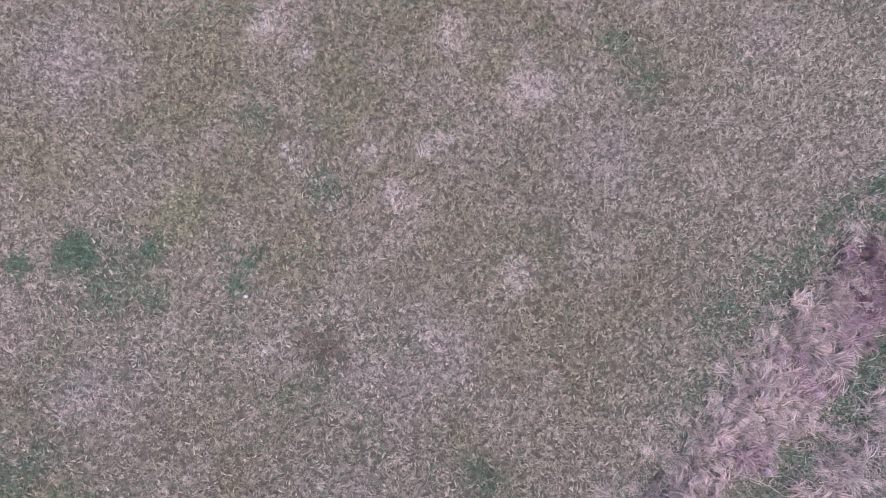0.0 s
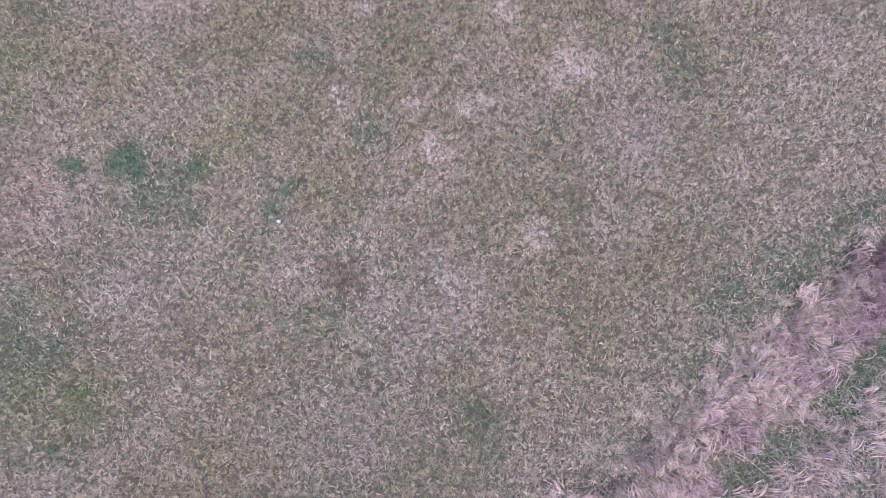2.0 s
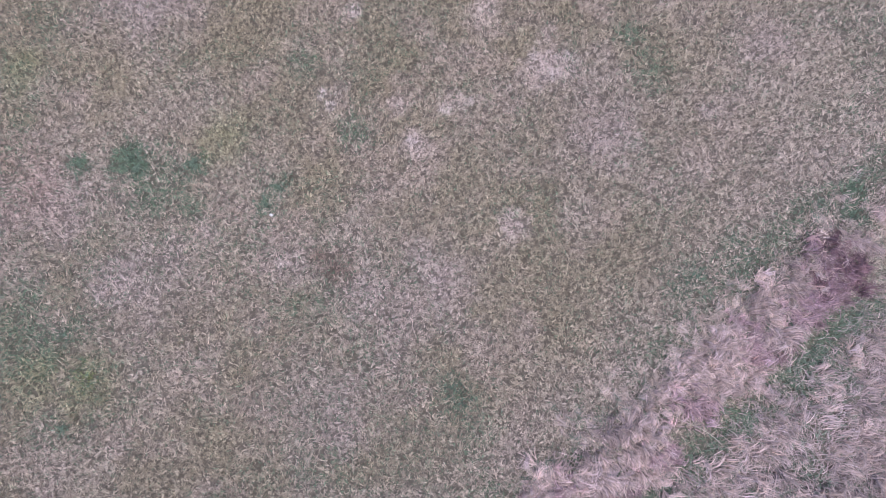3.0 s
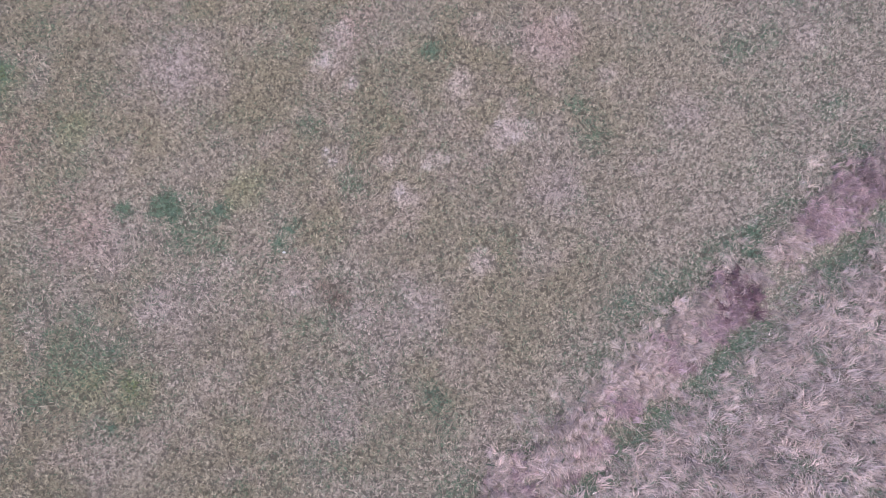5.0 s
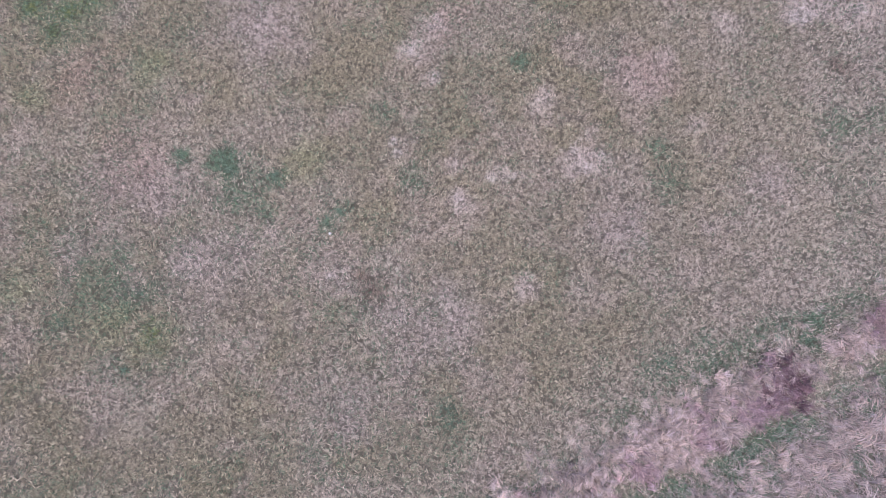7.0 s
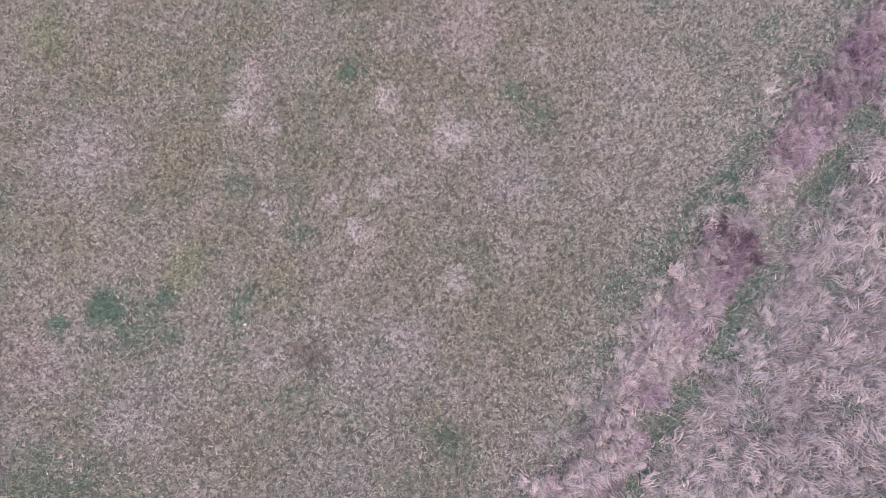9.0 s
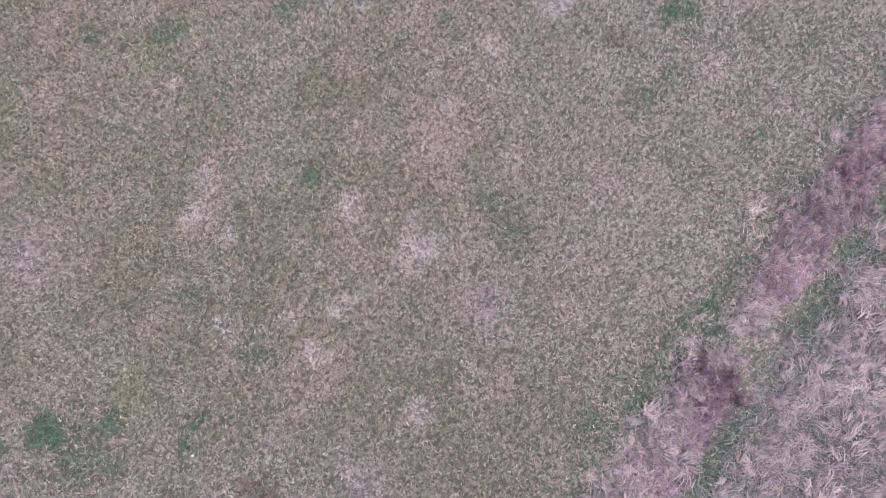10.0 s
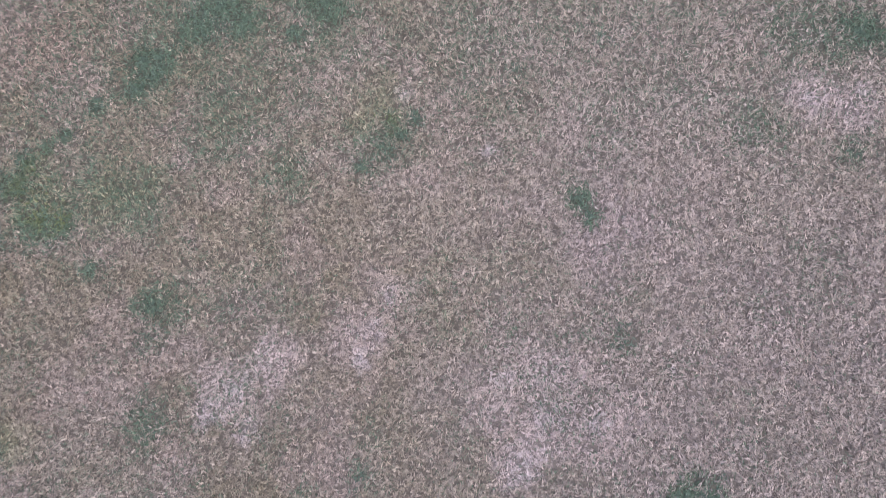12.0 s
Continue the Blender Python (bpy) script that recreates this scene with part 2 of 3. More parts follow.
# Green hollows in the bank and in the meadow.
HOLLOWS = [(6.00, -2.05, 0.21), (5.47, -1.52, 0.19), (9.37, 2.13, 0.23), (7.19, -1.68, 0.35), (6.61, -2.49, 0.40), (8.79, -1.19, 0.39), (10.35, -2.48, 0.49), (11.40, -2.66, 0.54), (10.60, 0.08, 0.29),
           (9.22, -0.03, 0.29), (9.64, 0.46, 0.31), (8.25, -1.00, 0.34), (7.44, -1.71, 0.35), (6.78, -2.37, 0.39), (11.42, 2.25, 0.39), (10.70, 1.28, 0.29), (12.85, 3.26, 0.49), (7.18, 0.80, 0.34),
           (4.61, -2.91, 0.29), (5.08, -2.09, 0.25), (7.86, -1.34, 0.24)]


def green_share(x, y):
    """How much of the grass is green at a place."""
    s, d = bank_place(x, y)
    g = 0.05 + 0.24 * np.clip((y - 15.5) / 3, 0, 1) + 0.13 * np.clip((rough_mottle(x, y, 2.6, 0) - 0.46) * 4, 0, 1) * (1 - 0.85 * np.clip((x - 6) / 3, 0, 1) * np.clip((y - 8) / 3, 0, 1))
    g = g + 0.16 * np.clip((rough_mottle(x + 57, y, 0.8, 2) - 0.54) * 6, 0, 1)
    g = np.maximum(g, 0.95 * blots(x, y, LUSH, 1.0))
    g = np.maximum(g, 0.55 * blots(x, y, THIN, 1.2))
    g = np.maximum(g, 0.62 * blots(x, y, MOSSY, 1.0))
    patchy = rough_mottle(x, y, 0.8, 1)
    g = np.maximum(g, 0.9 * np.exp(-(((d + 0.85) / 0.45) ** 2)) * np.clip((patchy - 0.36) * 3.4, 0.03, 0.6))
    g = np.maximum(g, np.exp(-(((d - 0.85) / 0.38) ** 2)) * np.clip((patchy - 0.30) * 3.4, 0.12, 0.8))
    g = np.where(d > 1.3, np.clip((rough_mottle(x, y, 0.7, 2) - 0.52) * 5, 0.08, 0.5), g)
    return np.maximum(g, 0.72 * blots(x, y, HOLLOWS, 1.1) * np.clip(2.4 * mottle(x, y, 0.22, 5), 0.25, 1))


def dead_colours(x, y):
    """The colour of the dead grass at a place: bleached, greyish, rusty, yellowish, or plain."""
    n = len(x)
    dead = np.array((0.300, 0.241, 0.161))
    col = dead * (1 + 0.16 * (rough_mottle(x, y, 4.0, 1) - 0.5))[:, None] * np.ones((n, 3))

    def towards(colour, amount):
        col[:] += (np.array(colour) - col) * amount[:, None]

    towards((0.39, 0.31, 0.24), 0.5 * np.clip((rough_mottle(x, y, 1.5, 2) - 0.5) * 5, 0, 1))
    towards((0.265, 0.215, 0.13), 0.5 * np.clip((0.5 - rough_mottle(x, y, 1.1, 3)) * 5, 0, 1))
    towards((0.395, 0.30, 0.235), 0.5 * np.clip((rough_mottle(x + 31, y, 0.75, 1) - 0.52) * 6, 0, 1))
    towards((0.43, 0.345, 0.265), 0.62 * np.clip((x - 4.0) / 6, 0, 1))
    _, d = bank_place(x, y)
    towards((0.40, 0.315, 0.245), 0.5 * np.exp(-(((d + 1.2) / 0.9) ** 2)))
    towards((0.37, 0.29, 0.235), 0.6 * blots(x, y, FADED, 1.3))
    towards((0.52, 0.405, 0.325), 0.85 * blots(x, y, BLEACHED, 1.15))
    towards((0.42, 0.325, 0.272), 0.55 * blots(x, y, GREYISH, 1.4))
    towards((0.58, 0.455, 0.375), 0.6 * blots(x, y, WHITEST, 1.3))
    towards((0.60, 0.49, 0.42), 0.72 * blots(x, y, KNOTS, 0.8) * np.clip(3.2 * (mottle(x, y, 0.085, 1) - 0.22), 0, 1))
    towards((0.40, 0.27, 0.205), 0.5 * blots(x, y, RUSTY, 1.3))
    towards((0.27, 0.25, 0.13), 0.65 * blots(x, y, YELLOWISH, 1.2))
    towards((0.19, 0.13, 0.095), 0.9 * blots(x, y, BARE))
    return col


def limited(col, most=0.62):
    """Colours kept below the whitest that straw can be, without losing their hue."""
    return col * np.minimum(1, most / col.max(1))[:, None]


def some_green(col, share):
    """Dead blade colours, that share of them turned green."""
    n = len(col)
    green = np.array((0.132, 0.168, 0.100)) * np.exp(0.28 * rng.standard_normal(n))[:, None]
    return limited(np.where((rng.random(n) < share)[:, None], green, col))


# ---- building helpers ----
def mesh_of(name, verts, faces, tint, material):
    """A mesh of triangles or quads (one kind) with a colour at each vertex."""
    k = faces.shape[1]
    me = bpy.data.meshes.new(name)
    me.vertices.add(len(verts))
    me.vertices.foreach_set("co", verts.astype(np.float32).ravel())
    me.loops.add(faces.size)
    me.loops.foreach_set("vertex_index", faces.astype(np.int32).ravel())
    me.polygons.add(len(faces))
    me.polygons.foreach_set("loop_start", np.arange(0, faces.size, k, dtype=np.int32))
    me.update(calc_edges=True)
    col = me.color_attributes.new(name="tint", type="FLOAT_COLOR", domain="POINT")
    col.data.foreach_set("color", np.c_[tint, np.ones(len(tint))].astype(np.float32).ravel())
    me.materials.append(material)
    return me


def blades(base, turn, length, rise, width, tint, steps=1, curl=0.0):
    """Grass blades: each starts at base, heads towards turn, climbs to rise and droops over its length.
    Returns vertices, triangles and tints; steps is the number of pieces along a blade."""
    n = len(base)
    rows, tris = [], []
    for k in range(steps):
        f = k / steps
        out = length * f * (0.35 + 0.65 * f if steps > 1 else 1)
        up = rise * (1 - (1 - f) ** 2) * (1 - 0.45 * f * f) if steps > 1 else 0 * rise
        way = turn + curl * f
        mid = base + np.c_[np.cos(way) * out, np.sin(way) * out, up]
        half = width * (1 - 0.55 * f) / 2
        side = np.c_[-np.sin(way) * half, np.cos(way) * half, 0 * half]
        rows += [mid - side, mid + side]
    way = turn + curl
    rows.append(base + np.c_[np.cos(way) * length, np.sin(way) * length, rise * (0.55 if steps > 1 else 1)])
    count = len(rows)
    verts = np.stack(rows, 1).reshape(-1, 3)
    for k in range(steps - 1):
        a = 2 * k
        tris += [(a, a + 2, a + 1), (a + 1, a + 2, a + 3)]
    tris.append((count - 3, count - 1, count - 2))
    faces = (np.arange(n)[:, None, None] * count + np.array(tris)[None]).reshape(-1, 3)
    return verts, faces, np.repeat(tint, count, axis=0)


def joined(*sets):
    verts, faces, tints, at = [], [], [], 0
    for v, f, t in sets:
        verts.append(v), faces.append(f + at), tints.append(t)
        at += len(v)
    return np.concatenate(verts), np.concatenate(faces), np.concatenate(tints)


# The stretch of land that lies close under the way; outside it the grass thins out.
HULL = [(-14.2, 3.0), (-6.6, -8.3), (12.9, -5.2), (15.8, 5.8), (16.3, 20.0), (-4.2, 22.0), (-10.5, 11.5)]


def inside(x, y):
    """How far a place lies inside HULL, in metres (negative outside)."""
    deep = np.full(np.shape(x), 99.0)
    for (ax, ay), (bx, by) in zip(HULL, HULL[1:] + HULL[:1]):
        k = math.hypot(bx - ax, by - ay)
        deep = np.minimum(deep, ((bx - ax) * (y - ay) - (by - ay) * (x - ax)) / k)
    return deep


# ---- ground: one sheet to the horizon ----
def spread_out(low, high, step):
    near = np.arange(low, high + step / 2, step)
    far = np.cumsum(step * 1.25 ** np.arange(1, 40))
    far = far[far < 2500]
    return np.r_[low - far[::-1], near, high + far]


def ground_sheet():
    xs, ys = spread_out(-17, 18, 0.2), spread_out(-11, 25, 0.2)
    x, y = (a.ravel() for a in np.meshgrid(xs, ys))
    z = height(x, y) - 0.004
    g = green_share(x, y)[:, None]
    open_land = np.clip(-inside(x, y) / 3, 0, 1)[:, None]
    tint = (1 - g) * (0.70 + 0.5 * open_land) * dead_colours(x, y) + g * np.array((0.11, 0.13, 0.075))
    w = len(xs)
    a = (np.arange(len(ys) - 1)[:, None] * w + np.arange(w - 1)[None]).ravel()
    faces = np.c_[a, a + 1, a + 1 + w, a + w]
    ob = new("ground", mesh_of("ground", np.c_[x, y, z], faces, tint, SOIL))
    return tagged(ob, "brown soil and thatch under a dry, patchy field", "ground", kind="structure")


ground_sheet()

def scattered(per_metre, reach, thin=0.10):
    """Random places: dense inside HULL, ever sparser out to reach metres beyond it."""
    low, high = np.array((-15.2 - reach, -8.6 - reach)), np.array((16 + reach, 23.2 + reach))
    n = int(per_metre * np.prod(high - low))
    p = low + rng.random((n, 2)) * (high - low)
    deep = inside(p[:, 0], p[:, 1])
    keep = rng.random(n) < np.where(deep > -0.6, 1.0, thin * np.clip(1 + (deep + 0.6) / reach, 0, 1))
    return p[keep, 0], p[keep, 1]


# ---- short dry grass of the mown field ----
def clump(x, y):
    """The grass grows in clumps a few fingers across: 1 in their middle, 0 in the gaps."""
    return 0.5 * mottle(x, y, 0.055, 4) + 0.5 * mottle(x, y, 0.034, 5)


def short_grass():
    # low growth: small tufts, each of a few blades combed one way
    tx, ty = scattered(400, 5)
    keep = (bank_place(tx, ty)[1] < 1.5) & ((clump(tx, ty) > 0.25) | (rng.random(len(tx)) < 0.5))
    tx, ty = tx[keep], ty[keep]
    many = 6
    each = lambda a: np.repeat(a, many, axis=0)
    n = len(tx) * many
    # tufts near the gaps are tinted darker: gap shade put into their colour
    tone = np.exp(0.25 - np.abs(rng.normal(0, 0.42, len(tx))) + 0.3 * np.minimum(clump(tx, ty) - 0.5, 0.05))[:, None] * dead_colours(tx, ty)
    x, y = each(tx) + rng.normal(0, 0.022, n), each(ty) + rng.normal(0, 0.022, n)
    tall = each(np.exp(rng.normal(0, 0.25, len(tx))) * (0.7 + 0.6 * clump(tx, ty)))
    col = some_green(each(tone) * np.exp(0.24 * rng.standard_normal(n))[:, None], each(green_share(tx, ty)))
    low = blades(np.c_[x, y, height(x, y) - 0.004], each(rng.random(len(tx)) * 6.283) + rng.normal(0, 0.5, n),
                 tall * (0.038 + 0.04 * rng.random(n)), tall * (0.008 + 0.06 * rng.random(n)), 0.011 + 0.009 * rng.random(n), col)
    # dry straws lying over it in small sheaves
    tx, ty = scattered(165, 5)
    keep = (bank_place(tx, ty)[1] < 1.3) & (clump(tx, ty) > 0.25) & (rng.random(len(tx)) > 0.1 + 1.1 * green_share(tx, ty))
    tx, ty = tx[keep], ty[keep]
    many = 3
    n = len(tx) * many
    # sheaves on the clumps paler, those by the gaps darker, as shading in the tint
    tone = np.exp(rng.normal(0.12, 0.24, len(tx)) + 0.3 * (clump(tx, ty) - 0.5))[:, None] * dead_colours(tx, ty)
    x, y = each(tx) + rng.normal(0, 0.010, n), each(ty) + rng.normal(0, 0.010, n)
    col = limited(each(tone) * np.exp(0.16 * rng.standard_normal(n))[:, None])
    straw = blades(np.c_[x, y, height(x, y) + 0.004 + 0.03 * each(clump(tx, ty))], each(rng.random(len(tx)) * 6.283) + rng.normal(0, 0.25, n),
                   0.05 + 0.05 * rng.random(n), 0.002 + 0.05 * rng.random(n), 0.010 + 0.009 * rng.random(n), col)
    ob = new("short_grass", mesh_of("short_grass", *joined(low, straw), GRASS))
    tagged(ob, "short dry beige grass with green and bleached patches", "grass", kind="stuff")


rng = np.random.default_rng(11)
short_grass()


# ---- rough meadow beyond the bank: low growth between the tussocks ----
def meadow_grass():
    x, y = scattered(520, 12, 0.3)
    _, d = bank_place(x, y)
    keep = d > 0.75
    x, y = x[keep], y[keep]
    n = len(x)
    flow = 6.283 * 2 * rough_mottle(x, y, 1.6, 3)
    base = np.c_[x, y, height(x, y) - 0.006]
    g = green_share(x, y)
    green = rng.random(n) < g
    col = np.where(green[:, None], (0.165, 0.198, 0.132), (0.40, 0.30, 0.262)) * np.exp(0.28 * rng.standard_normal(n))[:, None]
    v, f, t = blades(base, flow + rng.normal(0, 0.8, n), 0.12 + 0.16 * rng.random(n), 0.04 + 0.1 * rng.random(n),
                     0.008 + 0.006 * rng.random(n), np.clip(col, 0.01, 0.75), steps=2, curl=0.5)
    ob = new("meadow_grass", mesh_of("meadow_grass", v, f, t, STRAW))
    tagged(ob, "matted dead grass and green shoots of a rough meadow", "grass", kind="stuff")


rng = np.random.default_rng(12)
meadow_grass()


# ---- tussocks of long dead grass ----
def tussock_meshes(number, locks, per_lock, size, reach, rise, colour, shoots=40, wild=0.2):
    """Some differing tussocks: combed locks of long drooping blades, all leaning more or less along x, and a few green shoots."""
    made = []
    for _ in range(number):
        sets = []
        for _ in range(locks):
            cx, cy = rng.normal(0, size * 0.55, 2)
            lean, bend, n = rng.normal(0, 0.75), rng.normal(0, 0.7), per_lock
            base = np.c_[cx + rng.normal(0, size * 0.11, n), cy + rng.normal(0, size * 0.11, n), np.full(n, -0.01)]
            tone = np.array(colour) * math.exp(rng.normal(0, 0.25)) * (1 + rng.normal(0, 1) * np.array((0.015, 0.0, -0.03)))
            col = tone * np.exp(rng.normal(-0.04, 0.26, n))[:, None] * (1 + rng.normal(0, 1, (n, 1)) * np.array((-0.015, 0.0, 0.035)))
            long = reach * math.exp(rng.normal(0, 0.2))
            sets.append(blades(base, lean + rng.normal(0, wild, n), long * (0.5 + 0.6 * rng.random(n)), rise * (0.3 + 0.9 * rng.random(n)),
                               0.009 + 0.010 * rng.random(n), limited(col), steps=3, curl=bend + rng.normal(0, 0.25, n)))
        # a thin mat of short broken straw under the locks
        n = locks * 9
        base = np.c_[rng.normal(0, size * 0.7, (n, 2)), np.full(n, -0.005)]
        col = 0.84 * np.array(colour) * np.exp(rng.normal(0, 0.35, n))[:, None]
        sets.append(blades(base, rng.random(n) * 6.283, 0.08 + 0.14 * rng.random(n), 0.02 + 0.06 * rng.random(n), 0.008 + 0.008 * rng.random(n), col, steps=3))
        dead = mesh_of("dead_foliage", *joined(*sets), STRAW)
        n = shoots
        base = np.c_[rng.normal(0, size * 0.7, (n, 2)), np.full(n, -0.01)]
        col = np.array((0.155, 0.192, 0.128)) * np.exp(rng.normal(0, 0.25, n))[:, None]
        v, f, t = blades(base, rng.random(n) * 6.283, 0.10 + 0.12 * rng.random(n), 0.06 + 0.08 * rng.random(n), np.full(n, 0.011), col, steps=2)
        made.append((dead, mesh_of("green_growth", v, f, t, LEAF)))
    return made


def tussock(name, meshes, label, group):
    ob = tagged(new(name), label, "grass tussock", group)
    for part_name, me, words in zip(("dead_foliage", "green_growth"), meshes, ("long dead straw-like foliage", "short green shoots")):
        child = tagged(new(part_name, me), words, kind="stuff")
        child.parent = ob
    return ob


def stand(x, y, size=1.0, turn=0.0, tall=1.0):
    z = float(height(np.array([x]), np.array([y]))[0])
    return Matrix.Translation((x, y, z)) @ pose(0, 0, 0, 0, 0, turn) @ Matrix.Diagonal((size, size, size * tall, 1))


STRAYS = [(5.74, -0.89, 0.43), (6.31, -1.30, 0.71), (6.06, -1.13, 0.48), (5.81, -1.54, 0.57), (5.70, -2.22, 0.72), (5.54, -2.41, 0.58), (6.36, -1.74, 0.58), (6.85, -0.58, 0.63), (6.51, -0.62, 0.48),
          (5.19, -2.78, 0.67), (4.90, -2.87, 0.58), (6.59, -1.01, 0.67), (5.67, -1.20, 0.38), (8.46, 1.37, 0.43), (9.14, 1.95, 0.39)]


def combed(x, y):
    """The way the long grass lies at a place, in degrees: wind and rain have laid it in wide swirls."""
    return -35.0 + 260.0 * (float(rough_mottle(np.array([x]), np.array([y]), 1.5, 1)[0]) - 0.5) + float(rng.normal(0, 28))


def bank_tussocks():
    group = "dead grass clumps along the bank"
    pale = [tussock("bank_tussock", m, "pale pinkish clump of long dead grass on a low bank", group)
            for m in tussock_meshes(7, 14, 14, 0.25, 0.27, 0.22, (0.44, 0.325, 0.275), 30, wild=0.28)]
    mauve = [tussock("bank_tussock", m, "dull mauve clump of long dead grass on a low bank", group)
             for m in tussock_meshes(6, 15, 14, 0.25, 0.25, 0.22, (0.36, 0.24, 0.226), 14, wild=0.4)]
    dark = [tussock("bank_tussock", m, "dusky purple clump of tangled dead grass on a low bank", group)
            for m in tussock_meshes(4, 14, 16, 0.25, 0.22, 0.22, (0.225, 0.135, 0.138), 6, wild=0.6)]
    low = [tussock("grass_tuft", m, "small low tuft of pale dead grass beside a bank", "low tufts beside the bank")
           for m in tussock_meshes(5, 4, 10, 0.11, 0.17, 0.10, (0.43, 0.33, 0.262), 6, wild=0.4)]
    used, done = set(), []
    for _ in range(5200):
        t, across = -7.6 + 15.6 * rng.random(), 2 * rng.random() - 1
        d = across * float(bank_half(t)) * (0.55 + 1.1 * float(mottle(np.array([t]), np.array([2.0 * np.sign(across)]), 0.8, 2)[0]))
        middle = float(bank_middle(t))
        x, y = BANK[0] + ALONG[0] * t + ALONG[1] * (d + middle), BANK[1] + ALONG[1] * t - ALONG[0] * (d + middle)
        if any(math.hypot(x - a, y - b) < 0.215 for a, b in done):
            continue
        done.append((x, y))
        if blots(np.array([x]), np.array([y]), HOLLOWS)[0] > 0.5 or (t < -3.0 and float(rough_mottle(np.array([x]), np.array([y]), 0.7, 3)[0]) < 0.47 and rng.random() < 0.85) or (0.0 < t < 1.6 and rng.random() < 0.35):
            continue
        dusk = -0.8 < t < -0.1 and d > -0.12 or -1.5 < t < -0.3 and rng.random() < 0.25 or 4.6 < t < 6.5 and rng.random() < 0.15
        dusk = dusk or (-3.1 < t < -2.3 and -0.1 < d and rng.random() < 0.3) or (2.0 < t < 3.0 and d > 0.1 and rng.random() < 0.4)
        pink = t > 1.7 and rng.random() < 0.85 or -3.2 < t < -0.2 and rng.random() < 0.6 or t < -3.2 and rng.random() < 0.2
        choose = dark if dusk else mauve if pink else pale
        one = choose[int(rng.integers(len(choose)))]
        m = stand(x, y, 0.62 + 0.5 * rng.random(), combed(x, y))
        if one in used:
            copy_thing(one, m)
        else:
            one.matrix_basis = m
            used.add(one)
    # low tufts that thin out from the crest into the field, and larger ones further on
    spots = []
    for _ in range(260):
        t, off = -7.4 + 14.5 * rng.random(), abs(float(rng.normal(0, 0.3)))
        d = -float(bank_half(t)) - 0.02 - off + float(bank_middle(t))
        x, y = BANK[0] + ALONG[0] * t + ALONG[1] * d, BANK[1] + ALONG[1] * t - ALONG[0] * d
        if rng.random() > (0.5 if t < 0.5 else 0.75) and blots(np.array([x]), np.array([y]), HOLLOWS)[0] < 0.4:
            spots.append((x, y, 0.8 + 0.5 * rng.random()))
    for x, y, size in spots + [(x, y, 1.4 * size) for x, y, size in STRAYS]:
        one = low[int(rng.integers(len(low)))]
        m = stand(x, y, size, combed(x, y), 0.9)
        if one in used:
            copy_thing(one, m)
        else:
            one.matrix_basis = m
            used.add(one)
    for one in pale + mauve + dark + low:
        if one not in used:
            for part_left in (*one.children, one):
                bpy.data.objects.remove(part_left)


rng = np.random.default_rng(13)
bank_tussocks()


def meadow_tussocks():
    kinds = [tussock("meadow_tussock", m, "straw-coloured tussock of long drooping dead grass", "dead grass tussocks in the meadow")
             for m in tussock_meshes(9, 17, 12, 0.36, 0.27, 0.22, (0.475, 0.354, 0.298), 60, wild=0.24)]
    used, done = set(), []
    for _ in range(2600):
        s, d = -8.5 + 17 * rng.random(), 1.2 + 6.0 * rng.random()
        x, y = BANK[0] + ALONG[0] * s + ALONG[1] * d, BANK[1] + ALONG[1] * s - ALONG[0] * d
        if inside(np.array([x]), np.array([y]))[0] < -1.0 or bank_place(x, y)[1] < 1.12 or any(math.hypot(x - a, y - b) < 0.40 for a, b in done):
            continue
        if green_share(np.array([x]), np.array([y]))[0] > 0.55 and rng.random() < 0.75:
            continue
        done.append((x, y))
        one = kinds[int(rng.integers(len(kinds)))]
        m = stand(x, y, 0.7 + 0.5 * rng.random(), combed(x, y))
        if one in used:
            copy_thing(one, m)
        else:
            one.matrix_basis = m
            used.add(one)


rng = np.random.default_rng(14)
meadow_tussocks()


# ---- coarse growth further off, out to where the land is lost from sight ----
def far_grass():
    n = 50000
    x, y = rng.uniform(-60, 62, n), rng.uniform(-54, 68, n)
    deep = inside(x, y)
    keep = (deep < 0.5) & (rng.random(n) < np.clip(1.25 + deep / 40, 0, 1))
    x, y = x[keep], y[keep]
    many = 6
    n = len(x) * many
    rough = np.repeat(bank_place(x, y)[1] > 1.2, many)
    tone = np.where((rng.random(len(x)) < 0.6 * green_share(x, y))[:, None], (0.12, 0.155, 0.08), dead_colours(x, y))
    bx, by = np.repeat(x, many) + rng.normal(0, 0.11, n), np.repeat(y, many) + rng.normal(0, 0.11, n)
    col = np.repeat(tone, many, axis=0) * np.exp(0.25 * rng.standard_normal(n))[:, None] * np.where(rough, 1.45, 1.1)[:, None]
    v, f, t = blades(np.c_[bx, by, height(bx, by) - 0.006], rng.random(n) * 6.283, 0.12 + 0.12 * rng.random(n),
                     np.where(rough, 0.25, 0.06) * (0.3 + rng.random(n)), 0.025 + 0.02 * rng.random(n), np.clip(col, 0.01, 0.7), steps=2)
    ob = new("far_grass", mesh_of("far_grass", v, f, t, GRASS))
    tagged(ob, "coarse dry grass further out on the field", "grass", kind="stuff")


rng = np.random.default_rng(15)
far_grass()

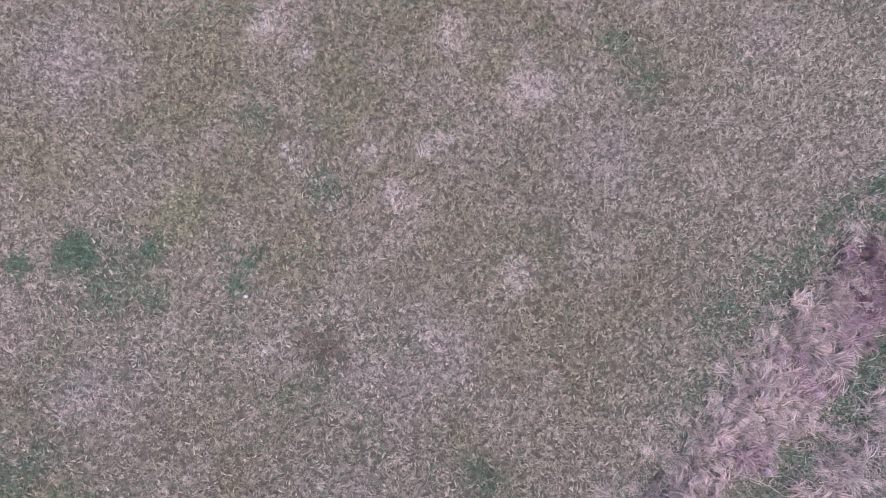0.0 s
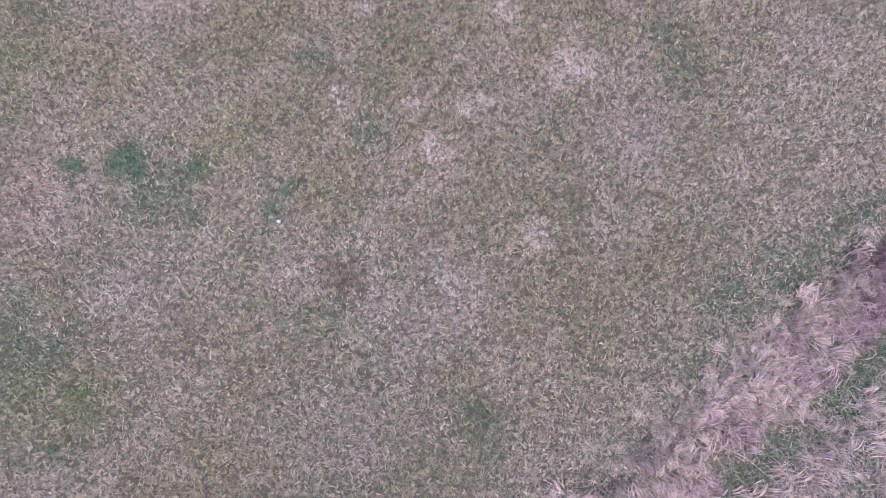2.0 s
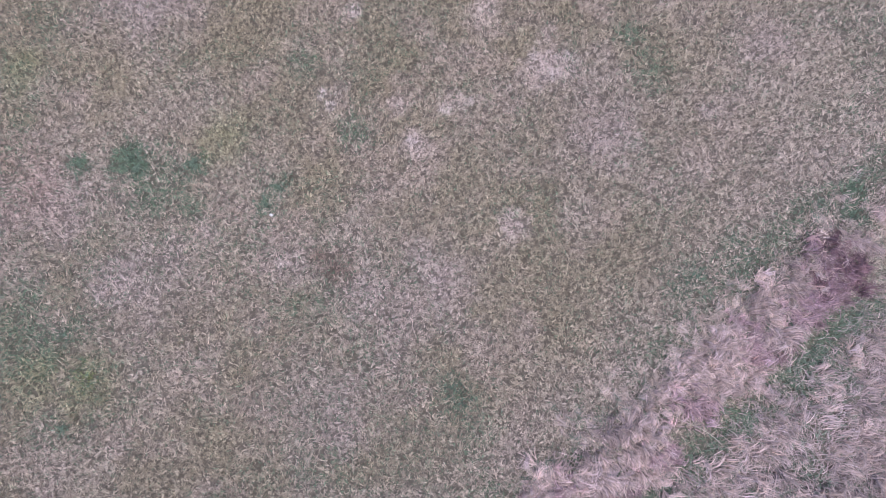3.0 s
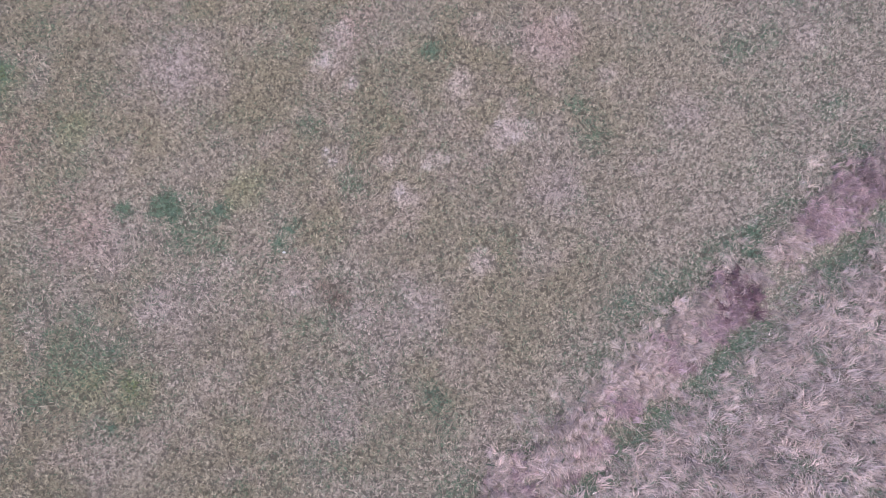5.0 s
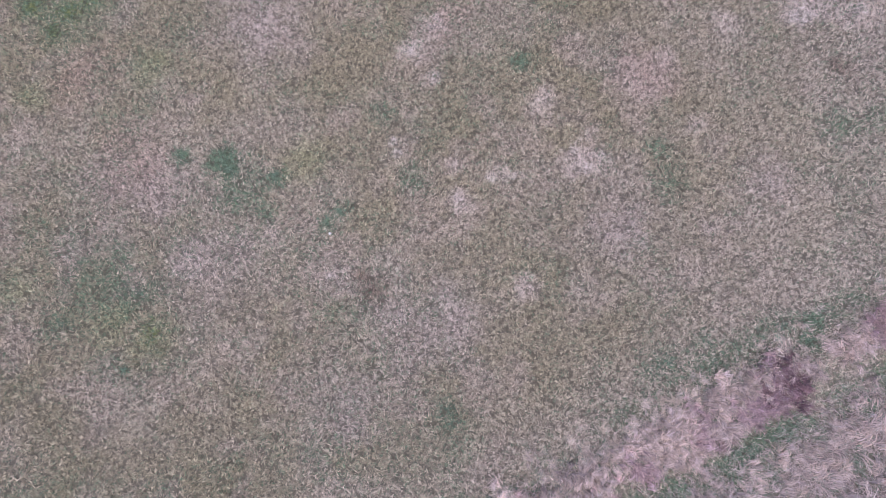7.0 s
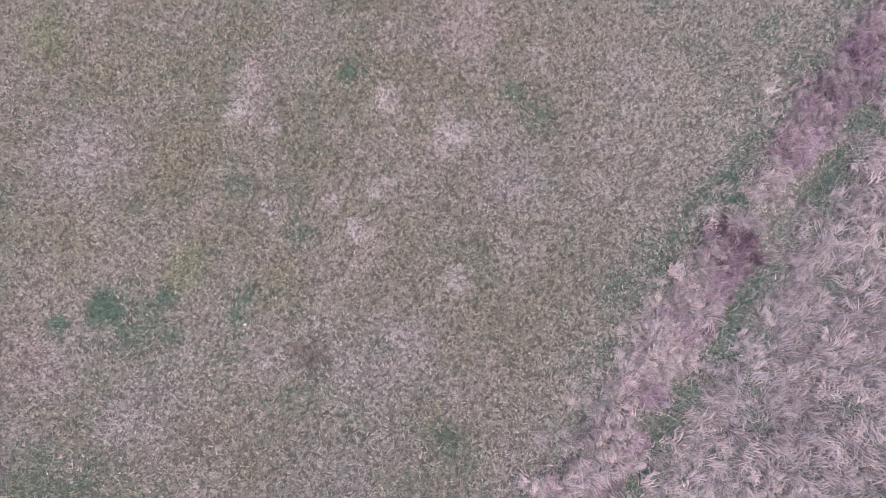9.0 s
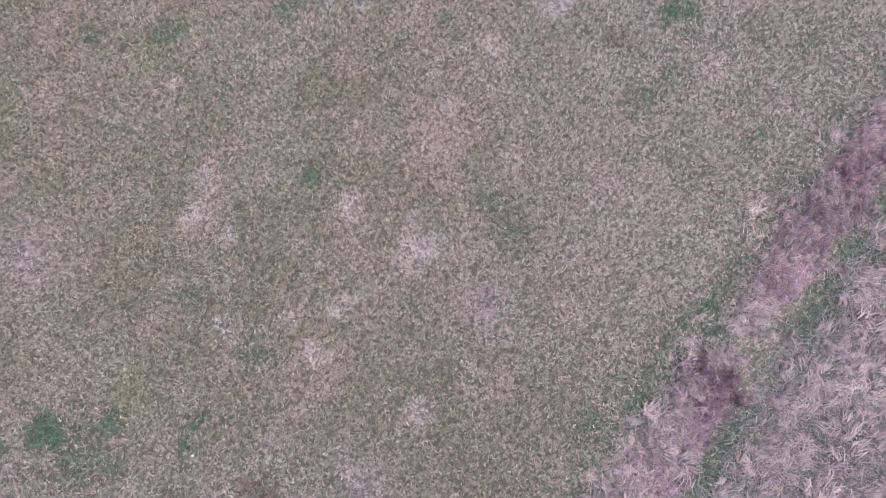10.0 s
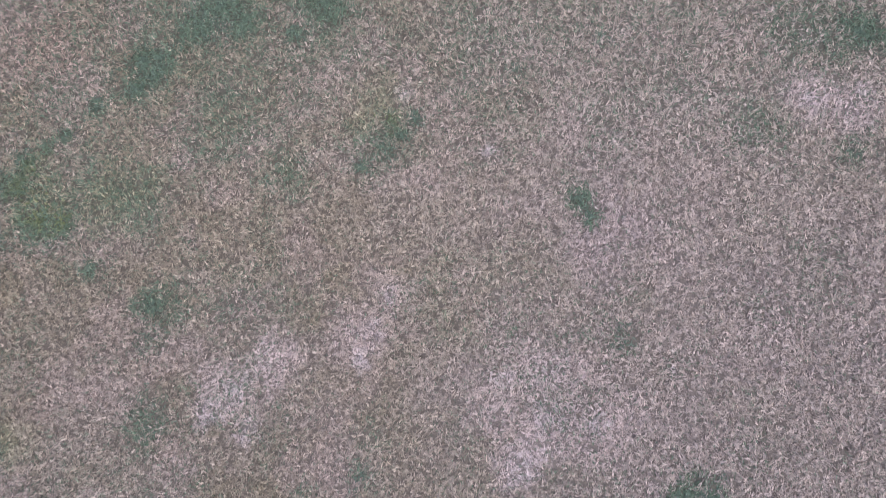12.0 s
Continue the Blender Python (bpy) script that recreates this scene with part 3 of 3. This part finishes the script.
# ---- green weeds in the field ----
def weed_patch(x, y, r, per_metre, label):
    n = int(per_metre * r * r + 30)
    q, a = 0.82 * r * np.abs(rng.standard_normal(n)), rng.random(n) * 6.283
    ragged = 0.5 + 1.0 * mottle(np.cos(a) * 3 + x * 7, np.sin(a) * 3 + y * 7, 1.0, 4)
    px, py = q * ragged * np.cos(a), q * ragged * np.sin(a)
    z = height(px + x, py + y) - height(np.array([x]), np.array([y]))
    yellow = blots(px + x, py + y, YELLOWISH)[:, None] * np.array((0.05, 0.025, -0.03))
    col = (np.array((0.120, 0.150, 0.098)) + yellow) * np.exp(rng.normal(0, 0.28, n))[:, None]
    v, f, t = blades(np.c_[px, py, z - 0.004], rng.random(n) * 6.283, 0.05 + 0.06 * rng.random(n), 0.02 + 0.05 * rng.random(n),
                     0.014 + 0.016 * rng.random(n), col, steps=2)
    ob = new("weed_patch")
    ob.location = (x, y, float(height(np.array([x]), np.array([y]))[0]))
    tagged(ob, label, "weeds", "green weeds in the field")
    tagged(new("foliage", mesh_of("foliage", v, f, t, LEAF)), "small green leaves", kind="stuff").parent = ob


rng = np.random.default_rng(16)
for spot in LUSH:
    weed_patch(*spot, 820, "lush patch of low green weeds in dry grass")
for spot in THIN:
    weed_patch(*spot, 260, "thin green weeds scattered through dry grass")


# ---- loose dry stalks on the bank ----
def dry_stalk(x0, y0, x1, y1, thick):
    """A bent, tapering stem that leans over the grass from one place to another."""
    ax, ay = x1 - x0, y1 - y0
    verts, faces, rings, sides = [], [], 7, 5
    for k in range(rings):
        f = k / (rings - 1)
        r = thick * (1 - 0.65 * f)
        sag = 0.06 * math.sin(f * 3.0)
        z = 0.10 + 0.16 * math.sin(f * 2.6)
        for q in range(sides):
            a = q * 6.283 / sides
            verts.append((ax * f - ay * sag + r * math.cos(a), ay * f + ax * sag + r * math.cos(a) * 0.4, z + r * math.sin(a)))
    for k in range(rings - 1):
        for q in range(sides):
            a, b = k * sides + q, k * sides + (q + 1) % sides
            faces.append((a, b, b + sides, a + sides))
    tint = np.tile((0.56, 0.48, 0.37), (len(verts), 1))
    ob = new("dry_stalk", mesh_of("dry_stalk", np.array(verts), np.array(faces), tint, STRAW))
    ob.location = (x0, y0, float(height(np.array([x0]), np.array([y0]))[0]) - 0.10)
    tagged(ob, "long pale dry stalk fallen across bank grass", "stalk", "fallen dry stalks")


for stalk in ((8.25, -0.82, 8.70, -0.60, 0.012), (8.58, -1.05, 8.76, -1.19, 0.009), (7.13, -2.00, 7.32, -2.19, 0.009), (6.30, -1.98, 7.04, -2.32, 0.007),
              (7.75, -1.37, 7.97, -1.43, 0.009), (9.10, -1.42, 9.33, -1.32, 0.009), (6.98, 1.44, 7.23, 1.49, 0.006)):
    dry_stalk(*stalk)


# ---- a pale stone in the field ----
def lump(name, x, y, size, tall, colour, label, category):
    bm = bmesh.new()
    bmesh.ops.create_icosphere(bm, subdivisions=3, radius=1.0)
    for v in bm.verts:
        k = 1 + 0.35 * (noise.noise(v.co * 1.7 + Vector((x, y, 0))) + 0.4 * noise.noise(v.co * 5))
        v.co = Vector((v.co.x * size * k, v.co.y * size * 0.8 * k, v.co.z * tall * k))
    me = bpy.data.meshes.new(name)
    bm.to_mesh(me)
    bm.free()
    for face in me.polygons:
        face.use_smooth = True
    col = me.color_attributes.new(name="tint", type="FLOAT_COLOR", domain="POINT")
    shade = np.array(colour) * np.exp(0.12 * rng.standard_normal(len(me.vertices)))[:, None]
    col.data.foreach_set("color", np.c_[shade, np.ones(len(shade))].astype(np.float32).ravel())
    me.materials.append(EARTH)
    ob = new(name, me)
    ob.location = (x, y, float(height(np.array([x]), np.array([y]))[0]))
    return tagged(ob, label, category)


EARTH = tint_material("pale_stone", 0.85, grain=60.0)
lump("stone", -1.63, 0.75, 0.035, 0.045, (0.62, 0.58, 0.52), "small pale stone lying in short dry grass", "stone")
